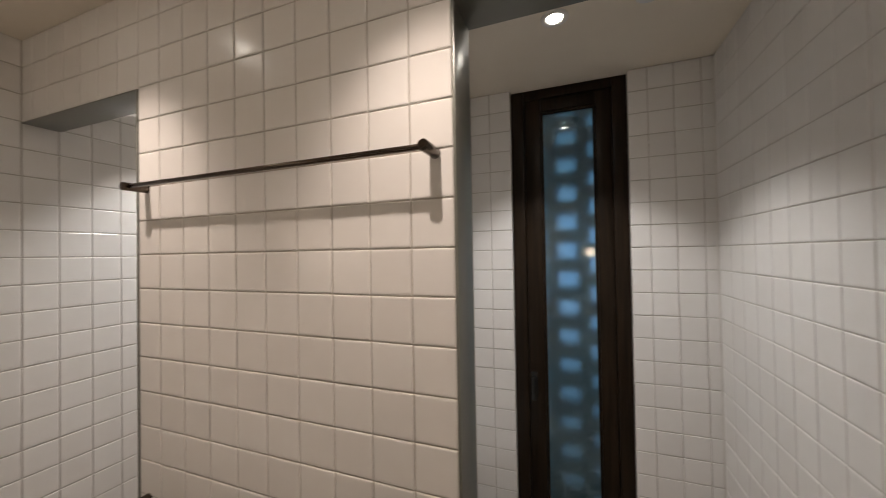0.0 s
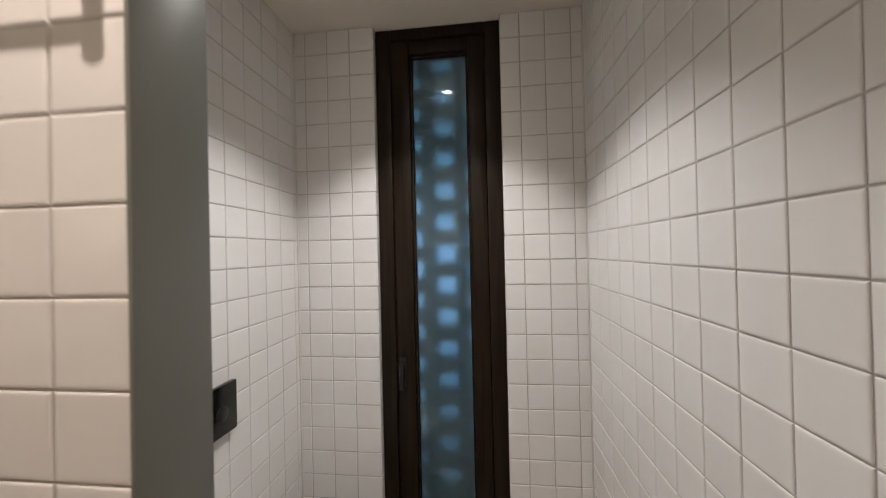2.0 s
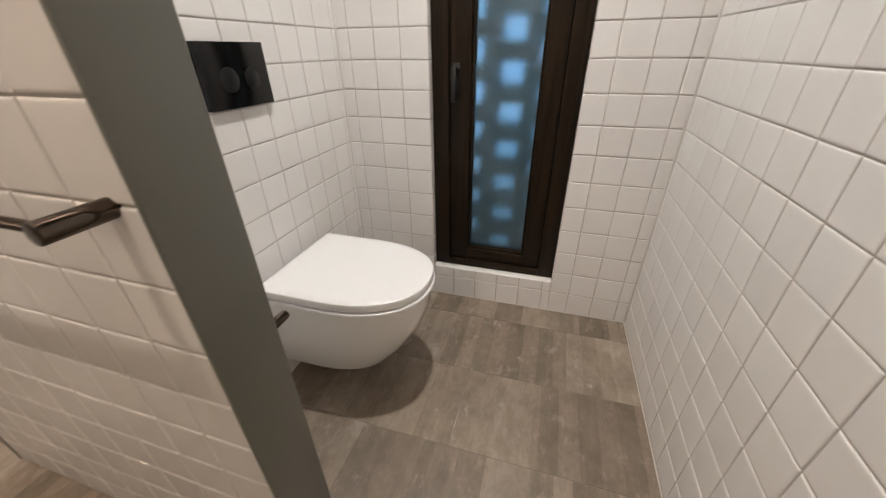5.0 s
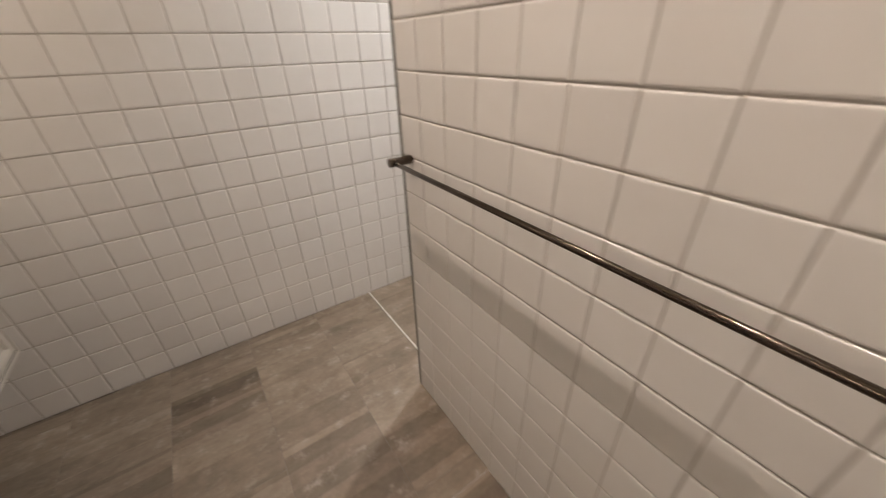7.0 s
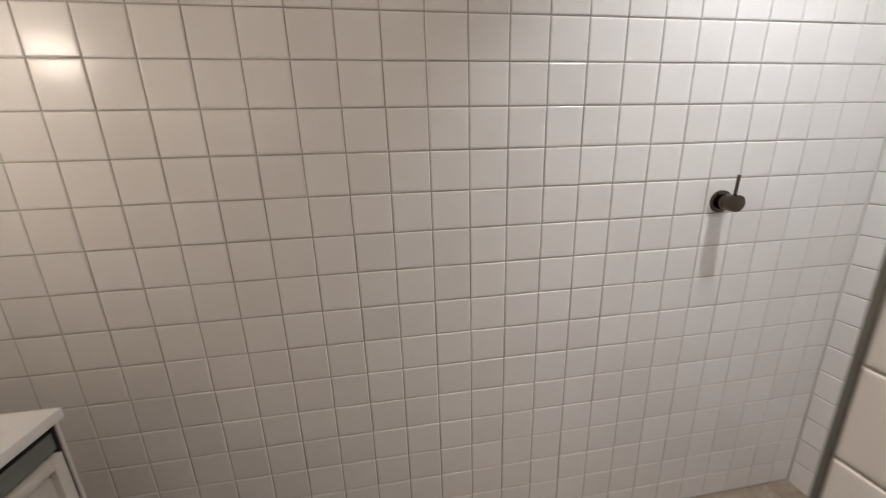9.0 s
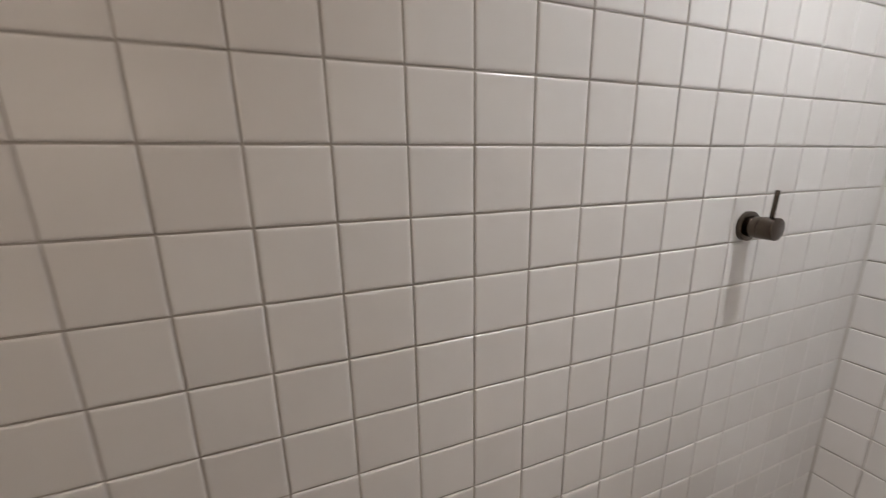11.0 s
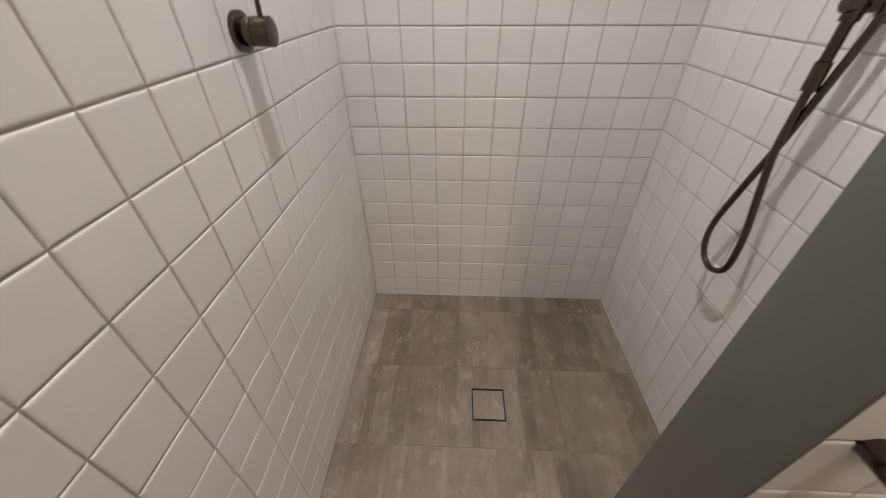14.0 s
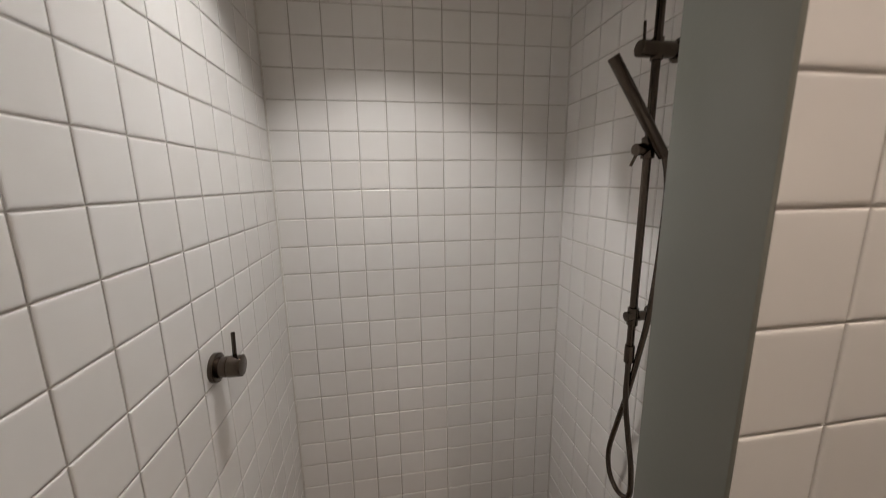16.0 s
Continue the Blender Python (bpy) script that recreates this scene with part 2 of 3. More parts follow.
def box(bm, x0, x1, y0, y1, z0, z1, bevel=0.0, seg=2):
    m = Matrix.Translation(((x0 + x1) / 2, (y0 + y1) / 2, (z0 + z1) / 2)) @ Matrix.Diagonal((x1 - x0, y1 - y0, z1 - z0, 1))
    made = bmesh.ops.create_cube(bm, size=1, matrix=m)
    if bevel:
        edges = list({e for v in made["verts"] for e in v.link_edges})
        bmesh.ops.bevel(bm, geom=edges, offset=bevel, segments=seg, affect="EDGES", profile=0.5)
    return bm


def boxes(*specs, bevel=0.0):
    bm = bmesh.new()
    for s in specs:
        box(bm, *s, bevel=bevel)
    return bm


def rod(bm, a, b, r, seg=24, bevel=0.0, r2=None):
    a, b = Vector(a), Vector(b)
    d = b - a
    m = Matrix.Translation((a + b) / 2) @ d.to_track_quat("Z", "Y").to_matrix().to_4x4()
    made = bmesh.ops.create_cone(bm, cap_ends=True, segments=seg, radius1=r, radius2=r if r2 is None else r2, depth=d.length, matrix=m)
    if bevel:
        rim = [e for e in {e for v in made["verts"] for e in v.link_edges} if any(len(f.verts) > 4 for f in e.link_faces)]
        bmesh.ops.bevel(bm, geom=rim, offset=bevel, segments=2, affect="EDGES", profile=0.5)
    return bm


def sweep(points, r, seg=12, steps=8):
    """A round tube along a smooth line through the points."""
    p = [Vector(q) for q in points]
    line = []
    for k in range(len(p) - 1):
        a, b, c, d = p[max(k - 1, 0)], p[k], p[k + 1], p[min(k + 2, len(p) - 1)]
        for s in range(steps):
            t = s / steps
            line.append(0.5 * (2 * b + (c - a) * t + (2 * a - 5 * b + 4 * c - d) * t * t + (3 * b - a - 3 * c + d) * t ** 3))
    line.append(p[-1])
    bm = bmesh.new()
    rings, side = [], None
    for k, q in enumerate(line):
        way = (line[min(k + 1, len(line) - 1)] - line[max(k - 1, 0)]).normalized()
        side = way.orthogonal().normalized() if side is None else (side - way * side.dot(way)).normalized()
        up = way.cross(side)
        rings.append([bm.verts.new(q + r * (math.cos(a) * side + math.sin(a) * up)) for a in (2 * math.pi * i / seg for i in range(seg))])
    for a, b in zip(rings, rings[1:]):
        for i in range(seg):
            bm.faces.new((a[i], a[(i + 1) % seg], b[(i + 1) % seg], b[i]))
    bm.faces.new(rings[0][::-1])
    bm.faces.new(rings[-1])
    bmesh.ops.recalc_face_normals(bm, faces=bm.faces[:])
    return bm


def structure(name, bm, material, label="", smooth=True):
    ob = link_mesh(name, bm, material, smooth)
    return tagged(ob, label, "", "", "structure")


# ---- plan ----
XL, XS0, XS1, XR = -0.672, 0.400, 0.567, 1.773   # left wall, divider's two faces, right wall
YB, YW, YT = 1.085, 1.114, 0.102                 # shower's back wall, window wall, partition's back
YBACK = -1.56                                    # wall behind the vanity
H, HEAD, W = 2.4, 2.092, 1.0
D = 0.0031                                        # how far a tile stands out of its grout
T = 0.12
WX0, WX1, WZ0 = 0.921, 1.450, 0.150                # window opening

wall_left_end = structure("wall_west_vanity", boxes((XL - T, XL - D, YBACK, -1.1, 0, H)), GROUT, "grey grout bed of the tiled wall beside the vanity")
wall_left_room = structure("wall_west_room", boxes((XL - T, XL - D, -1.1, 0.1, 0, H)), GROUT, "grey grout bed of the white tiled bathroom wall")
wall_left_shower = structure("wall_west_shower", boxes((XL - T, XL - D, 0.1, YB + T, 0, H)), GROUT, "grey grout bed of the white tiled shower wall")
wall_shower_back = structure("wall_north_shower", boxes((XL - D, XS0 + D, YB + D, YB + T, 0, H)), GROUT, "grey grout bed of the shower's tiled end wall")
wall_divider_shower = structure("wall_divider_shower", boxes((XS0 + D, 0.48, YT, YB + D, 0, H)), GROUT, "grey grout bed of the tiled wall behind the shower rail")
wall_divider_toilet = structure("wall_divider_toilet", boxes((0.48, XS1 - D, YT, YW + T + 0.1, 0, H)), GROUT, "grey grout bed of the tiled wall behind the toilet")
wall_window = structure("wall_north_window", boxes((XS1 - D, WX0 - D, YW + D, 1.34, 0, H), (WX1 + D, XR + D, YW + D, 1.34, 0, H), (WX0 - D, WX1 + D, YW + D, 1.34, 0, WZ0 - D)), GROUT, "grey grout bed of the tiled wall round the window")
wall_right = structure("wall_east", boxes((XR + D, XR + T, -0.10, 1.34, 0, H)), GROUT, "grey grout bed of the long tiled wall")
wall_partition = structure("wall_partition", boxes((0.004, W - 0.004, D, YT - 0.004, 0, H), (XL - D, 0.004, D, YT - 0.004, HEAD + 0.004, H), (W - 0.004, XR + D, D, YT - 0.004, HEAD + 0.004, H)), GROUT, "grey grout bed of the tiled partition with towel rails")
wall_partition_back = structure("partition_lining", boxes((0.004, XS0 + D, YT - 0.004, YT, 0, H), (XS1 - D, W - 0.004, YT - 0.004, YT, 0, H), (XL - D, 0.004, YT - 0.004, YT, HEAD + 0.004, H), (W - 0.004, XR + D, YT - 0.004, YT, HEAD + 0.004, H)), PLASTER, "pale painted back of the partition wall")
wall_south = structure("wall_south", boxes((XL - T, XR + 0.6, YBACK - T, YBACK, 0, H)), PLASTER, "plain pale painted wall behind the vanity")
wall_east_room = structure("wall_east_room", boxes((XR + D, XR + T, YBACK, -1.06, 0, H), (XR + D, XR + T, -1.06, -0.10, 2.12, H)), PLASTER, "plain pale painted wall round the door")
ceiling = structure("ceiling", boxes((XL - T, XR + T, YBACK - T, 1.34, H, H + 0.1)), CEILING, "plain off-white painted ceiling")
floor = structure("floor", boxes((XL - T, XR + T, YBACK - T, 1.34, -0.1, -0.0012)), BED, "brown-grey grout bed under the stone floor tiles")

# metal linings of the two openings
lining_shower = structure("trim_shower_opening", boxes((-0.002, 0.004, -0.002, YT + 0.002, 0, HEAD), (XL, 0.004, -0.002, YT + 0.002, HEAD, HEAD + 0.004), bevel=0.0008), LINING, "grey satin metal lining of the shower opening")
lining_toilet = structure("trim_toilet_opening", boxes((W - 0.004, W + 0.002, -0.002, YT + 0.002, 0, HEAD), (W - 0.004, XR, -0.002, YT + 0.002, HEAD, HEAD + 0.004), bevel=0.0008), LINING, "grey satin metal lining of the toilet opening")
threshold = structure("trim_threshold", boxes((XL, -0.002, 0.080, 0.088, -0.004, 0.003), bevel=0.001), STRIP, "pale metal strip across the shower entry floor")

sealant = structure("trim_sealant", boxes((XS0 - 0.004, XS0 - 0.0005, YT, YB, 0.0, 0.004), (XL, XS0 - 0.004, YB - 0.004, YB - 0.0005, 0.0, 0.004), (XS1, XR, YW - 0.004, YW - 0.0005, 0.0, 0.004), (XR - 0.004, XR - 0.0005, -0.10, YW - 0.004, 0.0, 0.004), bevel=0.001), STRIP, "pale sealant bead along the foot of the tiled walls")

BEAD = 0.005
beads = bmesh.new()
for cx, cy, sx, sy in ((XL, YB, 1, -1), (XS0, YB, -1, -1), (XS1, YW, 1, -1), (XR, YW, -1, -1)):
    xa, xb = sorted((cx - sx * 0.002, cx + sx * BEAD))
    ya, yb = sorted((cy - sy * 0.002, cy + sy * BEAD))
    box(beads, xa, xb, ya, yb, 0.005, H - 0.001, bevel=0.002)
corner_sealant = structure("trim_corner_sealant", beads, SEALANT, "pale sealant in the inner corners of the tiled walls")

# ---- window and outside ----
window = thing("window_1", "tall narrow dark bronze casement with frosted glass", "window", (1.195, 1.2, WZ0))
window["kind"] = "structure"
FY = 1.150
fr = bmesh.new()
for s in ((WX0, WX0 + 0.062, FY, FY + 0.09, WZ0, H), (WX1 - 0.062, WX1, FY, FY + 0.09, WZ0, H), (WX0 + 0.062, WX1 - 0.062, FY, FY + 0.09, H - 0.045, H), (WX0 + 0.062, WX1 - 0.062, FY, FY + 0.09, WZ0, WZ0 + 0.03)):
    box(fr, *s, bevel=0.003)
for s in ((WX0 + 0.056, WX0 + 0.078, FY + 0.078, FY + 0.092, WZ0 + 0.02, H - 0.04), (WX1 - 0.078, WX1 - 0.056, FY + 0.078, FY + 0.092, WZ0 + 0.02, H - 0.04), (WX0 + 0.078, WX1 - 0.078, FY + 0.078, FY + 0.092, H - 0.06, H - 0.04), (WX0 + 0.078, WX1 - 0.078, FY + 0.078, FY + 0.092, WZ0 + 0.02, WZ0 + 0.046)):
    box(fr, *s, bevel=0.002)
part("window_frame", fr, BRONZE, window)
SX0, SX1, SZ0, SZ1 = WX0 + 0.064, WX1 - 0.064, WZ0 + 0.032, H - 0.047
GX0, GX1, GZ0, GZ1 = 1.064, 1.316, 0.232, 2.295
sa = bmesh.new()
for s in ((SX0, GX0, FY + 0.012, FY + 0.075, SZ0, SZ1), (GX1, SX1, FY + 0.012, FY + 0.075, SZ0, SZ1), (GX0, GX1, FY + 0.012, FY + 0.075, GZ1, SZ1), (GX0, GX1, FY + 0.012, FY + 0.075, SZ0, GZ0)):
    box(sa, *s, bevel=0.004)
sash = part("sash", sa, BRONZE, window)
be = bmesh.new()
for s in ((GX0, GX0 + 0.010, FY + 0.026, FY + 0.07, GZ0, GZ1), (GX1 - 0.010, GX1, FY + 0.026, FY + 0.07, GZ0, GZ1), (GX0 + 0.01, GX1 - 0.01, FY + 0.026, FY + 0.07, GZ1 - 0.01, GZ1), (GX0 + 0.01, GX1 - 0.01, FY + 0.026, FY + 0.07, GZ0, GZ0 + 0.01)):
    box(be, *s, bevel=0.003)
part("glazing_bead", be, BRONZE, sash)
pane = part("pane", boxes((GX0 + 0.006, GX1 - 0.006, FY + 0.046, FY + 0.052, GZ0 + 0.005, GZ1 - 0.005)), FROST, sash, "frosted glass pane")
ha = bmesh.new()
box(ha, 0.997, 1.025, FY + 0.003, FY + 0.013, 0.865, 0.990, bevel=0.003)
handle_base = part("handle_plate", ha, BUTTON, sash, "black handle plate")
hb = bmesh.new()
rod(hb, (1.011, FY + 0.004, 0.965), (1.011, FY - 0.024, 0.965), 0.011, 16, 0.002)
box(hb, 1.001, 1.021, FY - 0.036, FY - 0.022, 0.862, 0.978, bevel=0.004)
part("handle_lever", hb, BUTTON, sash, "black lever handle")

screen = thing("brick_screen", "open hit-and-miss screen of grey bricks outside the window", "brick screen", (1.17, 1.50, 0))
screen["kind"] = "structure"
bb = bmesh.new()
BL, BG, BH = 0.240, 0.099, 0.0815
box(bb, -BL / 2, BL / 2, -0.05, 0.05, -BH / 2 + 0.002, BH / 2 - 0.002, bevel=0.004, seg=1)
bme = bpy.data.meshes.new("brick")
bb.to_mesh(bme)
bb.free()
bme.materials.append(BRICK)
for course in range(-1, 31):
    for k in range(-3, 4):
        x = 1.172 + (BL + BG) * (k + (0.5 if course % 2 else 0.0))
        ob = new("brick", bme)
        ob.parent = screen
        ob.matrix_basis = pose(x - 1.17 + random.uniform(-0.003, 0.003), random.uniform(-0.003, 0.003), 0.0445 + BH * course, 0, 0, random.uniform(-1, 1))
ground = structure("ground", boxes((-40, 42, 1.345, 60, -40.1, -40.0)), GROUND, "plain dark paving outside the window")
backdrop = structure("backdrop", boxes((-80, 82, 59, 59.1, -40.0, 90)), SKYGLOW, "blue evening sky beyond the brick screen")

# ---- door in the east wall ----
door = thing("door_1", "closed off-white painted door with brushed nickel hinges", "door", (XR, -0.58, 0))
door["kind"] = "structure"
part("door_frame", boxes((XR - 0.004, XR + T, -0.128, -0.103, 0, 2.12), (XR - 0.004, XR + T, -1.06, -1.018, 0, 2.12), (XR - 0.004, XR + T, -1.018, -0.128, 2.078, 2.12), bevel=0.003), JOINERY, door)
leaf = part("door_leaf", boxes((XR + 0.004, XR + 0.044, -1.014, -0.132, 0.008, 2.074), bevel=0.003), JOINERY, door)
for hz in (1.768, 1.02, 0.25):
    hg = bmesh.new()
    rod(hg, (XR - 0.009, -0.129, hz - 0.05), (XR - 0.009, -0.129, hz - 0.001), 0.008, 20, 0.001)
    rod(hg, (XR - 0.009, -0.129, hz + 0.001), (XR - 0.009, -0.129, hz + 0.05), 0.008, 20, 0.001)
    box(hg, XR - 0.009, XR + 0.003, -0.1315, -0.1275, hz - 0.05, hz + 0.05)
    part("hinge", hg, NICKEL, leaf, "brushed nickel barrel hinge")
dk = bmesh.new()
rod(dk, (XR + 0.004, -0.95, 1.0), (XR - 0.045, -0.95, 1.0), 0.009, 16, 0.001)
rod(dk, (XR - 0.040, -0.955, 1.0), (XR - 0.040, -0.83, 1.0), 0.008, 16, 0.001)
part("door_handle", dk, NICKEL, leaf, "brushed nickel lever")

# ---- towel rails ----


def towel_rail(z):
    ob = thing("towel_rail", "slim gunmetal bar on two wall posts of the partition", "towel rail", (0.5, 0, z), "towel rails on the partition")
    y = -0.052
    bar = bmesh.new()
    rod(bar, (0.034, y, z), (0.966, y, z), 0.0058, 28, 0.001)
    part("bar", bar, METAL, ob)
    for x in (0.046, 0.957):
        b = bmesh.new()
        rod(b, (x, 0.004, z), (x, y - 0.011, z), 0.0115, 28, 0.0012)
        part("post", b, METAL, ob)
    return ob


for rz in (1.791, 0.897):
    towel_rail(rz)

# ---- shower ----
MY, MZ = 0.546, 1.135
mixer = thing("shower_mixer", "round gunmetal wall mixer with an upright pin lever", "mixer tap", (XL, MY, MZ))
b = bmesh.new()
rod(b, (XL - 0.002, MY, MZ), (XL + 0.010, MY, MZ), 0.032, 40, 0.0015)
part("wall_plate", b, METAL, mixer)
b = bmesh.new()
rod(b, (XL + 0.010, MY, MZ), (XL + 0.030, MY, MZ), 0.0225, 36, 0.001)
part("collar", b, METAL, mixer)
b = bmesh.new()
rod(b, (XL + 0.0305, MY, MZ), (XL + 0.058, MY, MZ), 0.0235, 40, 0.0015)
knob = part("knob", b, METAL, mixer)
b = bmesh.new()
rod(b, (XL + 0.044, MY, MZ + 0.020), (XL + 0.046, MY, MZ + 0.078), 0.0042, 16, 0.0008)
part("lever", b, METAL, knob)

RX, RY = 0.338, 0.561
rail = thing("shower_rail", "gunmetal shower riser with hand shower and looped hose", "shower rail", (XS0, RY, 1.17))
b = bmesh.new()
rod(b, (RX, RY, 1.085), (RX, RY, 2.10), 0.0095, 28, 0.001)
part("riser", b, METAL, rail)
arm = part("arm", sweep(((RX, RY, 2.09), (RX - 0.004, RY, 2.115), (RX - 0.03, RY, 2.125), (0.08, RY, 2.125), (0.045, RY, 2.115), (0.04, RY, 2.075)), 0.009, 16, 6), METAL, rail)
b = bmesh.new()
rod(b, (0.04, RY, 2.05), (0.04, RY, 2.06), 0.10, 56, 0.002)
rod(b, (0.04, RY, 2.059), (0.04, RY, 2.08), 0.016, 24, 0.002)
part("rain_rose", b, METAL, arm)
for bz, br, reach in ((1.17, 0.0130, 0.020), (1.815, 0.0185, 0.046)):
    b = bmesh.new()
    rod(b, (XS0 + 0.002, RY, bz), (XS0 - 0.010, RY, bz), 0.027, 40, 0.0015)
    rod(b, (XS0 - 0.009, RY, bz), (RX - reach, RY, bz), br, 32, 0.002)
    rod(b, (RX, RY, bz - 0.024), (RX, RY, bz + 0.024), 0.0135, 28, 0.0015)
    part("bracket", b, METAL, rail)
b = bmesh.new()
rod(b, (RX - 0.034, RY, 1.83), (RX - 0.036, RY, 1.872), 0.0032, 12)
part("diverter_pin", b, METAL, rail)
b = bmesh.new()
rod(b, (RX + 0.030, RY + 0.004, 1.600), (RX - 0.036, RY - 0.004, 1.592), 0.0145, 28, 0.0012)
rod(b, (RX, RY, 1.572), (RX, RY, 1.622), 0.0155, 28, 0.0012)
slider = part("slider", b, METAL, rail)
b = bmesh.new()
rod(b, (RX - 0.028, RY, 1.585), (RX - 0.040, RY + 0.004, 1.555), 0.0035, 12)
part("clamp_lever", b, METAL, slider)
b = bmesh.new()
rod(b, (RX + 0.020, RY - 0.030, 1.575), (RX - 0.128, RY - 0.030, 1.785), 0.0130, 28, 0.0015)
part("hand_shower", b, METAL, rail)
hose = part("hose", sweep(((RX + 0.022, RY - 0.030, 1.575), (RX + 0.034, RY - 0.033, 1.50), (RX + 0.028, RY - 0.036, 1.33), (RX + 0.018, RY - 0.034, 1.18), (RX + 0.014, RY - 0.016, 1.06), (RX + 0.012, RY + 0.008, 0.94), (RX + 0.010, RY + 0.036, 0.83), (RX + 0.008, RY + 0.060, 0.715), (RX + 0.008, RY + 0.046, 0.648), (RX + 0.007, RY + 0.002, 0.626), (RX + 0.004, RY - 0.044, 0.660), (RX, RY - 0.046, 0.75), (RX - 0.004, RY - 0.028, 0.84), (RX - 0.003, RY - 0.006, 0.93), (RX, RY, 1.01), (RX, RY, 1.07)), 0.0072, 12, 8), METAL, rail)
b = bmesh.new()
rod(b, (RX, RY, 1.040), (RX, RY, 1.088), 0.0125, 24, 0.001)
part("hose_nut", b, METAL, hose)

drain = thing("floor_drain", "square tile-insert floor drain with a dark gap around", "drain", (-0.166, 0.5335, 0))
DX0, DX1, DY0, DY1 = -0.224, -0.108, 0.475, 0.592
part("frame", boxes((DX0, DX1, DY0, DY0 + 0.0034, -0.003, 0.0045), (DX0, DX1, DY1 - 0.0034, DY1, -0.003, 0.0045), (DX0, DX0 + 0.0034, DY0 + 0.0034, DY1 - 0.0034, -0.003, 0.0045), (DX1 - 0.0034, DX1, DY0 + 0.0034, DY1 - 0.0034, -0.003, 0.0045)), GAP, drain)

# ---- toilet ----


def outline(x0, x1, yc, half, n=28, square=0.42):
    """A D-shaped outline: straight sides from the wall, then a rounded front."""
    xs = x0 + (x1 - x0) * square
    pts = [(x0, yc - half), (xs, yc - half)]
    for k in range(1, n):
        a = -math.pi / 2 + math.pi * k / n
        c, s = math.cos(a), math.sin(a)
        pts.append((xs + (x1 - xs) * abs(c) ** 0.86, yc + half * math.copysign(abs(s) ** 0.86, s)))
    return pts + [(xs, yc + half), (x0, yc + half)]


def loft(rings):
    bm = bmesh.new()
    rows = [[bm.verts.new((x, y, z)) for x, y in pts] for pts, z in rings]
    n = len(rows[0])
    for a, c in zip(rows, rows[1:]):
        for i in range(n):
            bm.faces.new((a[i], a[(i + 1) % n], c[(i + 1) % n], c[i]))
    bm.faces.new(rows[0][::-1])
    bm.faces.new(rows[-1])
    bmesh.ops.recalc_face_normals(bm, faces=bm.faces[:])
    return bm


TY = 0.606
toilet = thing("toilet", "white wall-hung toilet with its lid closed", "toilet", (XS1, TY, 0.09))
part("bowl", loft([(outline(XS1 - 0.004, XS1 + 0.30, TY, 0.110, square=0.35), 0.085), (outline(XS1 - 0.004, XS1 + 0.36, TY, 0.135, square=0.36), 0.10), (outline(XS1 - 0.004, XS1 + 0.425, TY, 0.160, square=0.38), 0.18), (outline(XS1 - 0.004, XS1 + 0.476, TY, 0.176, square=0.40), 0.27), (outline(XS1 - 0.004, XS1 + 0.500, TY, 0.182), 0.342), (outline(XS1 - 0.004, XS1 + 0.505, TY, 0.184), 0.3830), (outline(XS1 - 0.004, XS1 + 0.500, TY, 0.180), 0.3890)]), CERAMIC, toilet)
part("seat", loft([(outline(XS1 + 0.045, XS1 + 0.500, TY, 0.180), 0.3915), (outline(XS1 + 0.041, XS1 + 0.511, TY, 0.190), 0.3925), (outline(XS1 + 0.040, XS1 + 0.5135, TY, 0.1925), 0.3950), (outline(XS1 + 0.040, XS1 + 0.5135, TY, 0.1925), 0.4030), (outline(XS1 + 0.041, XS1 + 0.5115, TY, 0.1905), 0.4050), (outline(XS1 + 0.052, XS1 + 0.494, TY, 0.176), 0.4055)]), LID, toilet)
lid = part("lid", loft([(outline(XS1 + 0.056, XS1 + 0.488, TY, 0.170), 0.4058), (outline(XS1 + 0.052, XS1 + 0.496, TY, 0.176), 0.4090), (outline(XS1 + 0.041, XS1 + 0.507, TY, 0.1865), 0.4096), (outline(XS1 + 0.039, XS1 + 0.509, TY, 0.1885), 0.4112), (outline(XS1 + 0.038, XS1 + 0.510, TY, 0.189), 0.4300), (outline(XS1 + 0.0388, XS1 + 0.5088, TY, 0.188), 0.4335), (outline(XS1 + 0.0415, XS1 + 0.505, TY, 0.1852), 0.4355), (outline(XS1 + 0.055, XS1 + 0.485, TY, 0.168), 0.4366), (outline(XS1 + 0.10, XS1 + 0.43, TY, 0.12), 0.4375)]), LID, toilet)
for s in (-1, 1):
    b = bmesh.new()
    rod(b, (XS1 + 0.026, TY + s * 0.075 - 0.03, 0.400), (XS1 + 0.026, TY + s * 0.075 + 0.03, 0.400), 0.010, 20, 0.001)
    part("lid_hinge", b, LID, lid)

plate = thing("flush_plate", "glossy black flush plate with two round buttons", "flush plate", (XS1, 0.596, 0.974))
panel = part("panel", boxes((XS1 - 0.002, XS1 + 0.014, 0.488, 0.704, 0.904, 1.054), bevel=0.0015), BLACK, plate)
for by, br in ((0.564, 0.029), (0.640, 0.025)):
    b = bmesh.new()
    rod(b, (XS1 + 0.012, by, 0.970), (XS1 + 0.0165, by, 0.970), br, 40, 0.001)
    part("button", b, BUTTON, panel)

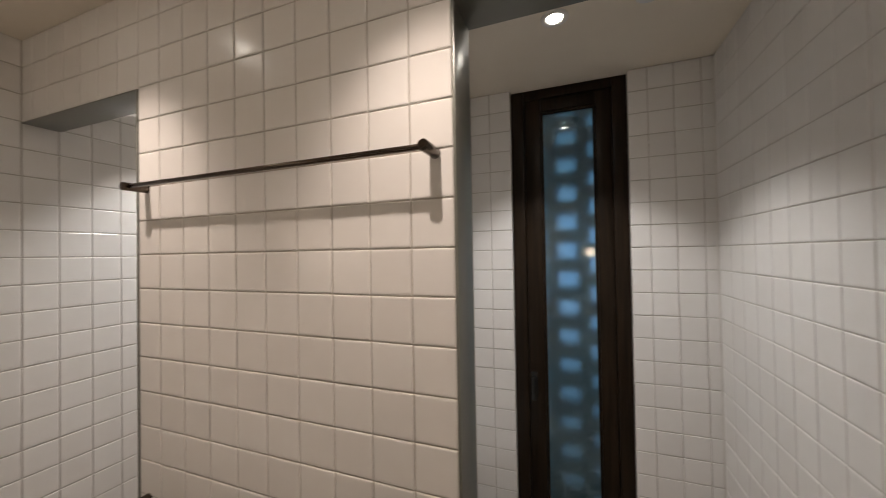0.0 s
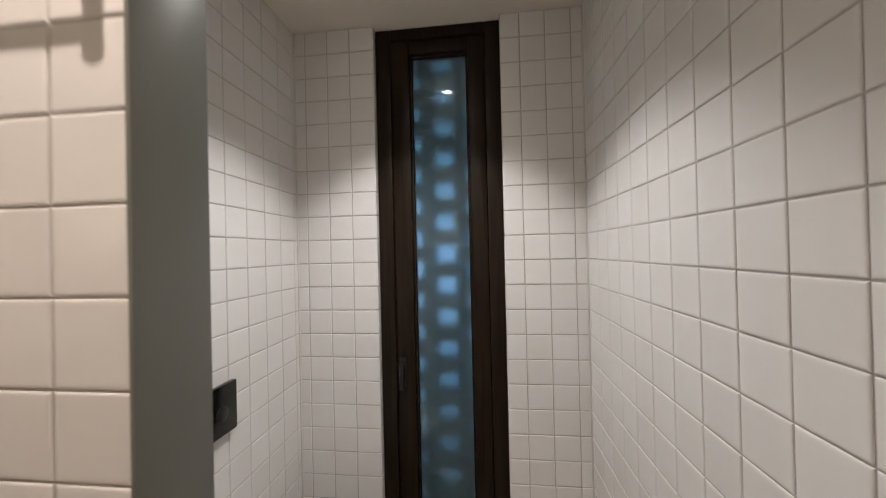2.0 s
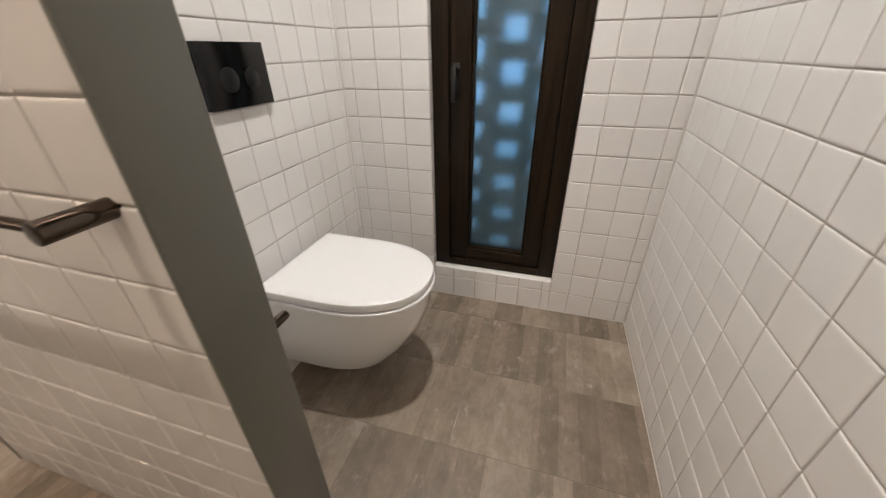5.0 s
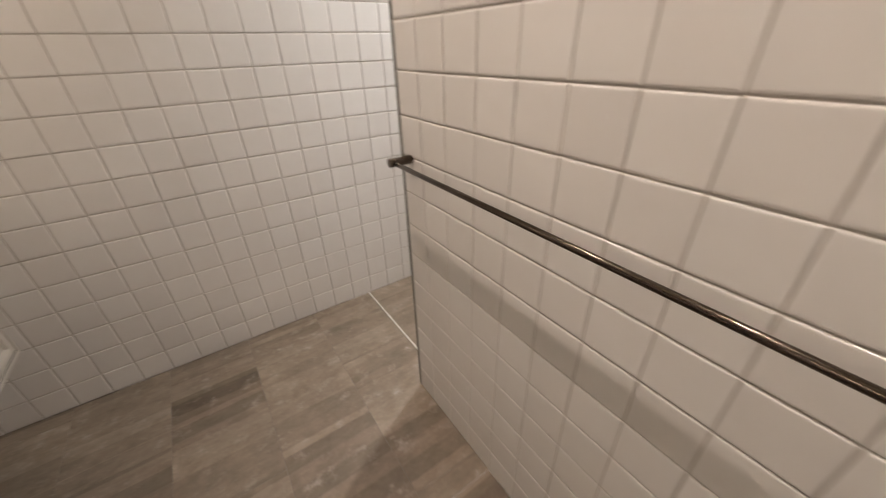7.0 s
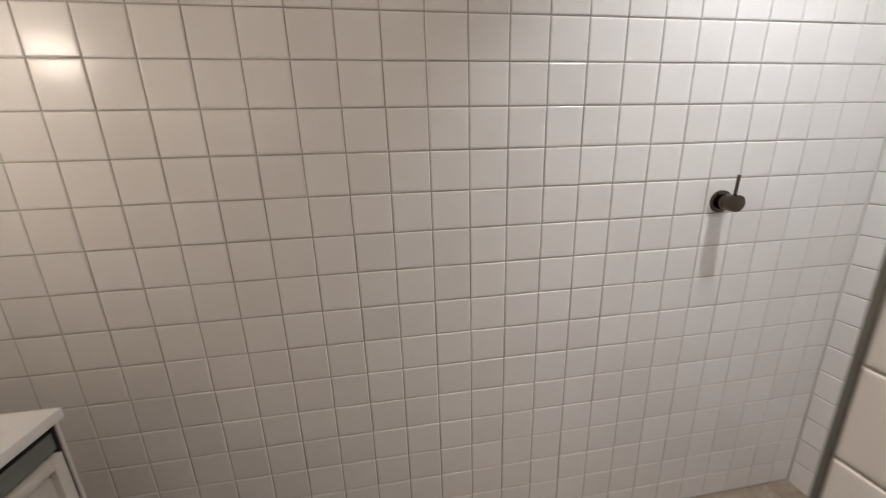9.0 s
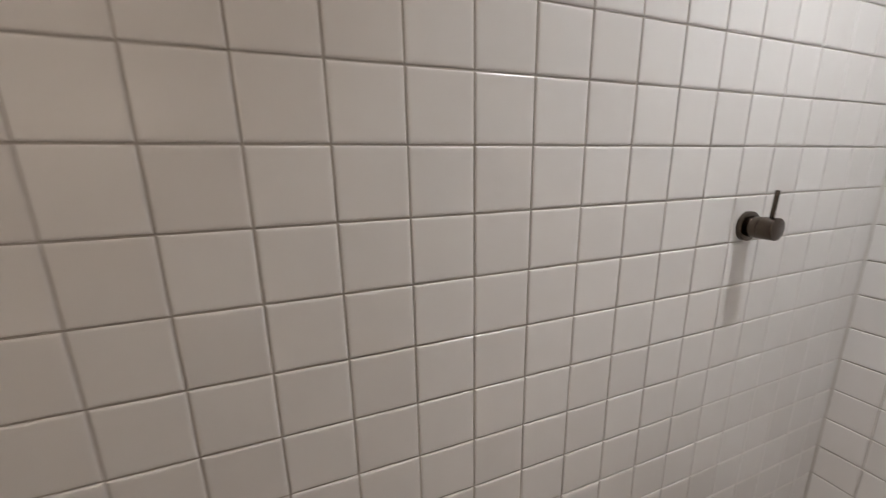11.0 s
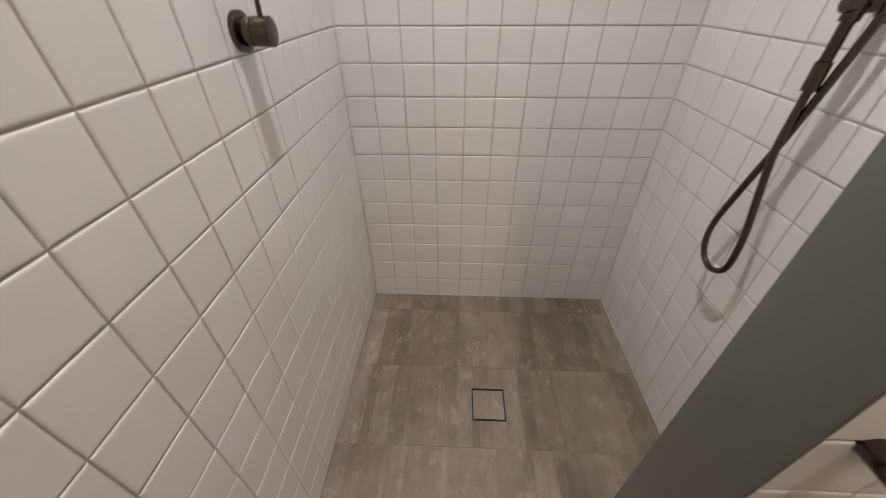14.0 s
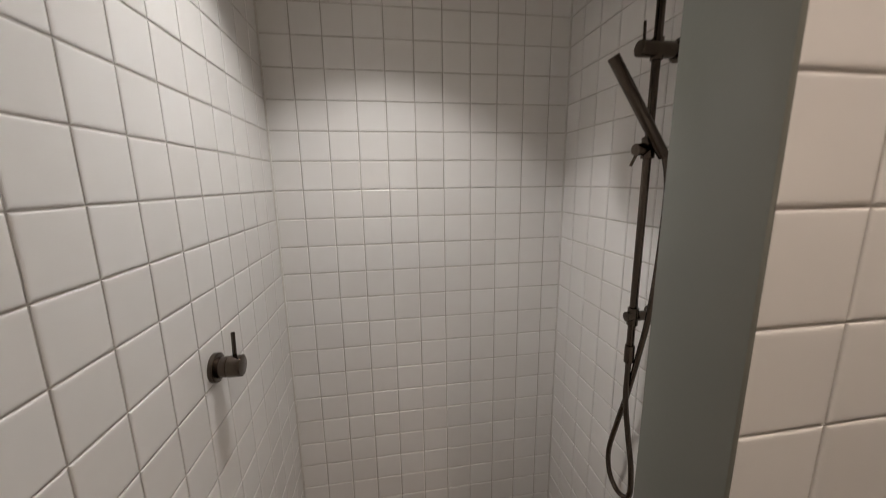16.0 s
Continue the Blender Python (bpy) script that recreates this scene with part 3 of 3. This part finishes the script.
holder = thing("toilet_roll_holder", "empty gunmetal roll holder bar beside the toilet", "roll holder", (0.76, YT, 0.49))
b = bmesh.new()
rod(b, (0.715, YT - 0.002, 0.483), (0.715, YT + 0.09, 0.483), 0.0095, 24, 0.001)
part("post", b, METAL, holder)
b = bmesh.new()
rod(b, (0.70, YT + 0.088, 0.483), (0.80, YT + 0.088, 0.483), 0.0095, 24, 0.001)
part("stem", b, METAL, holder)
b = bmesh.new()
rod(b, (0.80, YT + 0.078, 0.470), (0.80, YT + 0.215, 0.470), 0.0125, 28, 0.001)
part("bar", b, METAL, holder)

# ---- vanity side ----
VX0, VX1, VY = -0.392, 1.70, -1.0
vanity = thing("vanity", "off-white wall-hung vanity with framed doors and a grey finger channel", "vanity", (0.65, -1.28, 0.46))
EP = 0.006
part("carcass", boxes((VX0, VX0 + EP, YBACK, VY - 0.001, 0.459, 0.866), (VX1 - EP, VX1, YBACK, VY - 0.001, 0.459, 0.866), (VX0 + EP, VX1 - EP, YBACK, VY - 0.001, 0.459, 0.468), (VX0 + EP, VX1 - EP, YBACK, YBACK + 0.012, 0.468, 0.862), bevel=0.001), CABINET, vanity)
part("finger_channel", boxes((VX0 + EP + 0.004, VX1 - EP - 0.004, VY - 0.026, VY - 0.008, 0.8160, 0.849)), CHANNEL, vanity, "grey recessed finger channel")
# shade in the gaps round doors and channel, put in as black solids
part("gap_shade", boxes((VX0 + EP, VX1 - EP, VY - 0.040, VY - 0.026, 0.468, 0.862), (VX0 + EP + 0.004, VX1 - EP - 0.004, VY - 0.026, VY - 0.010, 0.849, 0.866), (VX0 + EP, VX0 + EP + 0.004, VY - 0.026, VY - 0.004, 0.468, 0.862), (VX0 + EP + 0.004, VX1 - EP, VY - 0.026, VY - 0.004, 0.468, 0.472)), GAP, vanity, "black backing and strips standing in for the shade behind the doors")
ND = 4
for k in range(ND):
    a = VX0 + EP + 0.006 + (VX1 - VX0 - 2 * EP - 0.009) * k / ND
    c = VX0 + EP + 0.003 + (VX1 - VX0 - 2 * EP - 0.009) * (k + 1) / ND
    z0, z1, w = 0.4745, 0.811, 0.020
    leaf = part("cabinet_door", boxes((a + w - 0.004, c - w + 0.004, VY - 0.022, VY - 0.012, z0 + w - 0.004, z1 - w + 0.004)), CABINET, vanity)
    for q in ((a, a + w), (c - w, c)):
        part("stile", boxes((*q, VY - 0.022, VY, z0, z1), bevel=0.0012), CABINET, leaf)
    for q in ((z0, z0 + w), (z1 - w, z1)):
        part("rail", boxes((a + w, c - w, VY - 0.022, VY, *q), bevel=0.0012), CABINET, leaf)
worktop = thing("marble_worktop", "white veined marble top on the vanity", "worktop", (0.65, -1.28, 0.864))
part("slab", boxes((VX0 - 0.006, VX1 + 0.006, YBACK, VY + 0.006, 0.867, 0.887), bevel=0.0015), MARBLE, worktop)
mirror = thing("wall_mirror", "large frameless mirror on the wall above the vanity", "mirror", (0.65, YBACK, 1.5))
part("mirror_glass", boxes((0.05, 1.26, YBACK, YBACK + 0.006, 1.05, 2.05)), MIRROR, mirror)
for gx, gy in GLOBES:
    lamp = thing("globe_pendant", "warm opal glass globe hung on a thin cord", "pendant lamp", (gx, gy, 2.4), "globe lamps over the vanity")
    g = bmesh.new()
    bmesh.ops.create_uvsphere(g, u_segments=32, v_segments=16, radius=0.055, matrix=Matrix.Translation((gx, gy, 1.58)))
    part("globe", g, GLOBE, lamp)
    g = bmesh.new()
    rod(g, (gx, gy, 1.632), (gx, gy, 1.665), 0.014, 20, 0.002)
    part("cap", g, METAL, lamp)
    g = bmesh.new()
    rod(g, (gx, gy, 1.66), (gx, gy, 2.385), 0.0025, 8)
    part("cord", g, RUBBER, lamp)
    g = bmesh.new()
    rod(g, (gx, gy, 2.375), (gx, gy, 2.4), 0.03, 24, 0.002)
    part("canopy", g, METAL, lamp)

# ---- ceiling fittings ----
for lx, ly in (SHOWER_LIGHT, TOILET_LIGHT, *ROOM_LIGHTS):
    lamp = thing("downlight", "round white recessed ceiling downlight, switched on", "downlight", (lx, ly, H), "ceiling downlights")
    g = bmesh.new()
    n = 40
    prof = ((0.047, H), (0.047, H - 0.003), (0.044, H - 0.005), (0.032, H - 0.005), (0.028, H - 0.003), (0.026, H - 0.0005))
    rings = [[g.verts.new((lx + r * math.cos(2 * math.pi * i / n), ly + r * math.sin(2 * math.pi * i / n), z)) for i in range(n)] for r, z in prof]
    for a, c in zip(rings, rings[1:]):
        for i in range(n):
            g.faces.new((a[i], a[(i + 1) % n], c[(i + 1) % n], c[i]))
    bmesh.ops.recalc_face_normals(g, faces=g.faces[:])
    part("trim_ring", g, WHITE_PLASTIC, lamp)
    g = bmesh.new()
    rod(g, (lx, ly, H - 0.0022), (lx, ly, H - 0.0002), 0.026, 40)
    part("lens", g, DOWNLIGHT, lamp, "glowing lens")
vent = thing("ceiling_disc", "small round white ceiling cover", "ceiling cover", (1.453, 0.592, H))
g = bmesh.new()
rod(g, (1.453, 0.592, H), (1.453, 0.592, H - 0.014), 0.043, 40, 0.003)
part("cover", g, LID, vent)

# ---- wall and floor tiles ----
JOINT = 0.0030
TILES = {}


def tile_mesh(w, h):
    key = (round(w, 3), round(h, 3))
    if key not in TILES:
        a, c = w / 2, h / 2
        rings = ((0.0, -0.001), (0.0, D - 0.0019), (0.0006, D - 0.0011), (0.0017, D - 0.00048), (0.0034, D - 0.00013), (0.006, D))
        verts, faces = [], []
        for i, z in rings:
            verts += [(-a + i, -c + i, z), (a - i, -c + i, z), (a - i, c - i, z), (-a + i, c - i, z)]
        for r in range(len(rings) - 1):
            for k in range(4):
                faces.append((4 * r + k, 4 * r + (k + 1) % 4, 4 * r + 4 + (k + 1) % 4, 4 * r + 4 + k))
        faces.append(tuple(range(4 * len(rings) - 4, 4 * len(rings))))
        me = bpy.data.meshes.new("tile")
        me.from_pydata(verts, [], faces)
        me.materials.append(TILE)
        TILES[key] = me
    return TILES[key]


def grid(lo, hi, joint, step=0.1, least=0.012):
    """Joint lines between lo and hi at joint + k * step, without slivers."""
    k0 = math.ceil((lo + least - joint) / step)
    inner = []
    while joint + k0 * step < hi - least:
        inner.append(joint + k0 * step)
        k0 += 1
    return [lo, *inner, hi]


def tiling(wall, plane, us, zs, origin, along, normal, tilt=0.09):
    """Lays tiles on the wall: us are joints along it, zs joints up it."""
    u, n = Vector(along), Vector(normal)
    v = n.cross(u)
    turn = Matrix((u, v, n)).transposed().to_4x4()
    for a, c in zip(us, us[1:]):
        for lo, hi in zip(zs, zs[1:]):
            ob = new("tile", tile_mesh(c - a - JOINT, hi - lo - JOINT))
            ob.parent = wall
            mid = Vector(origin) + u * ((a + c) / 2) + v * ((lo + hi) / 2) + n * (plane - D)
            ob.matrix_basis = Matrix.Translation(mid) @ turn @ pose(random.uniform(-0.0003, 0.0003), random.uniform(-0.0003, 0.0003), 0, random.uniform(-tilt, tilt), random.uniform(-tilt, tilt), random.uniform(-0.12, 0.12))


ROWS = [0.1 * k for k in range(25)]
ROWS[-1] = H
# along +y for a wall that faces +x needs the other sense, so u runs to the viewer's right
tiling(wall_left_end, 0, grid(YBACK, -1.1, 0.0), ROWS, (XL, 0, 0), (0, 1, 0), (1, 0, 0))
tiling(wall_left_room, 0, grid(-1.1, 0.1, 0.0), ROWS, (XL, 0, 0), (0, 1, 0), (1, 0, 0))
tiling(wall_left_shower, 0, grid(0.1, YB, 0.0, least=0.03), ROWS, (XL, 0, 0), (0, 1, 0), (1, 0, 0))
tiling(wall_shower_back, 0, grid(XL, XS0, 0.026), ROWS, (0, YB, 0), (1, 0, 0), (0, -1, 0))
tiling(wall_divider_shower, 0, [-v for v in grid(YT, YB, -0.003)][::-1], ROWS, (XS0, 0, 0), (0, -1, 0), (-1, 0, 0))
tiling(wall_divider_toilet, 0, grid(YT, YW, -0.012), ROWS, (XS1, 0, 0), (0, 1, 0), (1, 0, 0))
tiling(wall_right, 0, [-v for v in grid(-0.10, YW, -0.005)][::-1], ROWS, (XR, 0, 0), (0, -1, 0), (-1, 0, 0))
us = grid(XS1, XR, 0.015)
us_right = grid(XS1, XR, 0.028)
tiling(wall_window, 0, [u for u in us if u < WX0 - 0.012] + [WX0], ROWS, (0, YW, 0), (1, 0, 0), (0, -1, 0))
tiling(wall_window, 0, [WX1] + [u for u in us_right if u > WX1 + 0.012], ROWS, (0, YW, 0), (1, 0, 0), (0, -1, 0))
tiling(wall_window, 0, [WX0] + [u for u in us if WX0 + 0.012 < u < WX1 - 0.012] + [WX1], [0, 0.1, WZ0], (0, YW, 0), (1, 0, 0), (0, -1, 0))
RV = [WZ0] + ROWS[2:]
tiling(wall_window, 0, [YW, FY], RV, (WX0, 0, 0), (0, 1, 0), (1, 0, 0))
tiling(wall_window, 0, [-FY, -YW], RV, (WX1, 0, 0), (0, -1, 0), (-1, 0, 0))
tiling(wall_window, 0, [WX0, WX1], [YW, FY], (0, 0, WZ0), (1, 0, 0), (0, 0, 1))
tiling(wall_partition, 0, grid(0.004, W - 0.004, 0.0), [r for r in ROWS], (0, 0, 0), (1, 0, 0), (0, -1, 0))
tiling(wall_partition, 0, grid(XL, 0.004, 0.0), [HEAD + 0.004, 2.2, 2.3, H], (0, 0, 0), (1, 0, 0), (0, -1, 0))
tiling(wall_partition, 0, grid(W - 0.004, XR, 0.0), [HEAD + 0.004, 2.2, 2.3, H], (0, 0, 0), (1, 0, 0), (0, -1, 0))


def floor_mesh(w, h):
    key = ("floor", round(w, 3), round(h, 3))
    if key not in TILES:
        bm = bmesh.new()
        box(bm, -w / 2, w / 2, -h / 2, h / 2, -0.006, 0.0, bevel=0.0006, seg=1)
        me = bpy.data.meshes.new("floor_tile")
        bm.to_mesh(me)
        bm.free()
        me.materials.append(STONE)
        TILES[key] = me
    return TILES[key]


def lay(parent, x0, x1, y0, y1, z=0.0, at=(0, 0, 0)):
    ob = new("floor_tile", floor_mesh(x1 - x0 - 0.0013, y1 - y0 - 0.0013))
    ob.parent = parent
    ob.matrix_basis = Matrix.Translation((Vector(((x0 + x1) / 2, (y0 + y1) / 2, z)) - Vector(at)))
    return ob


y = 0.084 - 6 * 0.3
row = 0
while y < YW - 0.02:
    ya, yb = max(y, YBACK), min(y + 0.3, YW)
    for x0, x1, top in ((XL, XS0, YB), (XS0, XS1, 0.0), (XS1, XR, YW)):
        yc = min(yb, top)
        if yc - ya < 0.02:
            continue
        xs = grid(x0, x1, (-0.57, -0.005, -0.27)[row % 3], 0.6, 0.03)
        for a, c in zip(xs, xs[1:]):
            if a < DX0 and c > DX1 and ya < DY0 < yc:
                for q in ((a, DX0, ya, yc), (DX1, c, ya, yc), (DX0, DX1, ya, DY0), (DX0, DX1, DY1, yc)):
                    lay(floor, *q)
            else:
                lay(floor, a, c, ya, yc)
    y += 0.3
    row += 1
insert = lay(drain, DX0 + 0.0042, DX1 - 0.0042, DY0 + 0.0042, DY1 - 0.0042, 0.001, drain.location)
insert.name = "tile_insert"
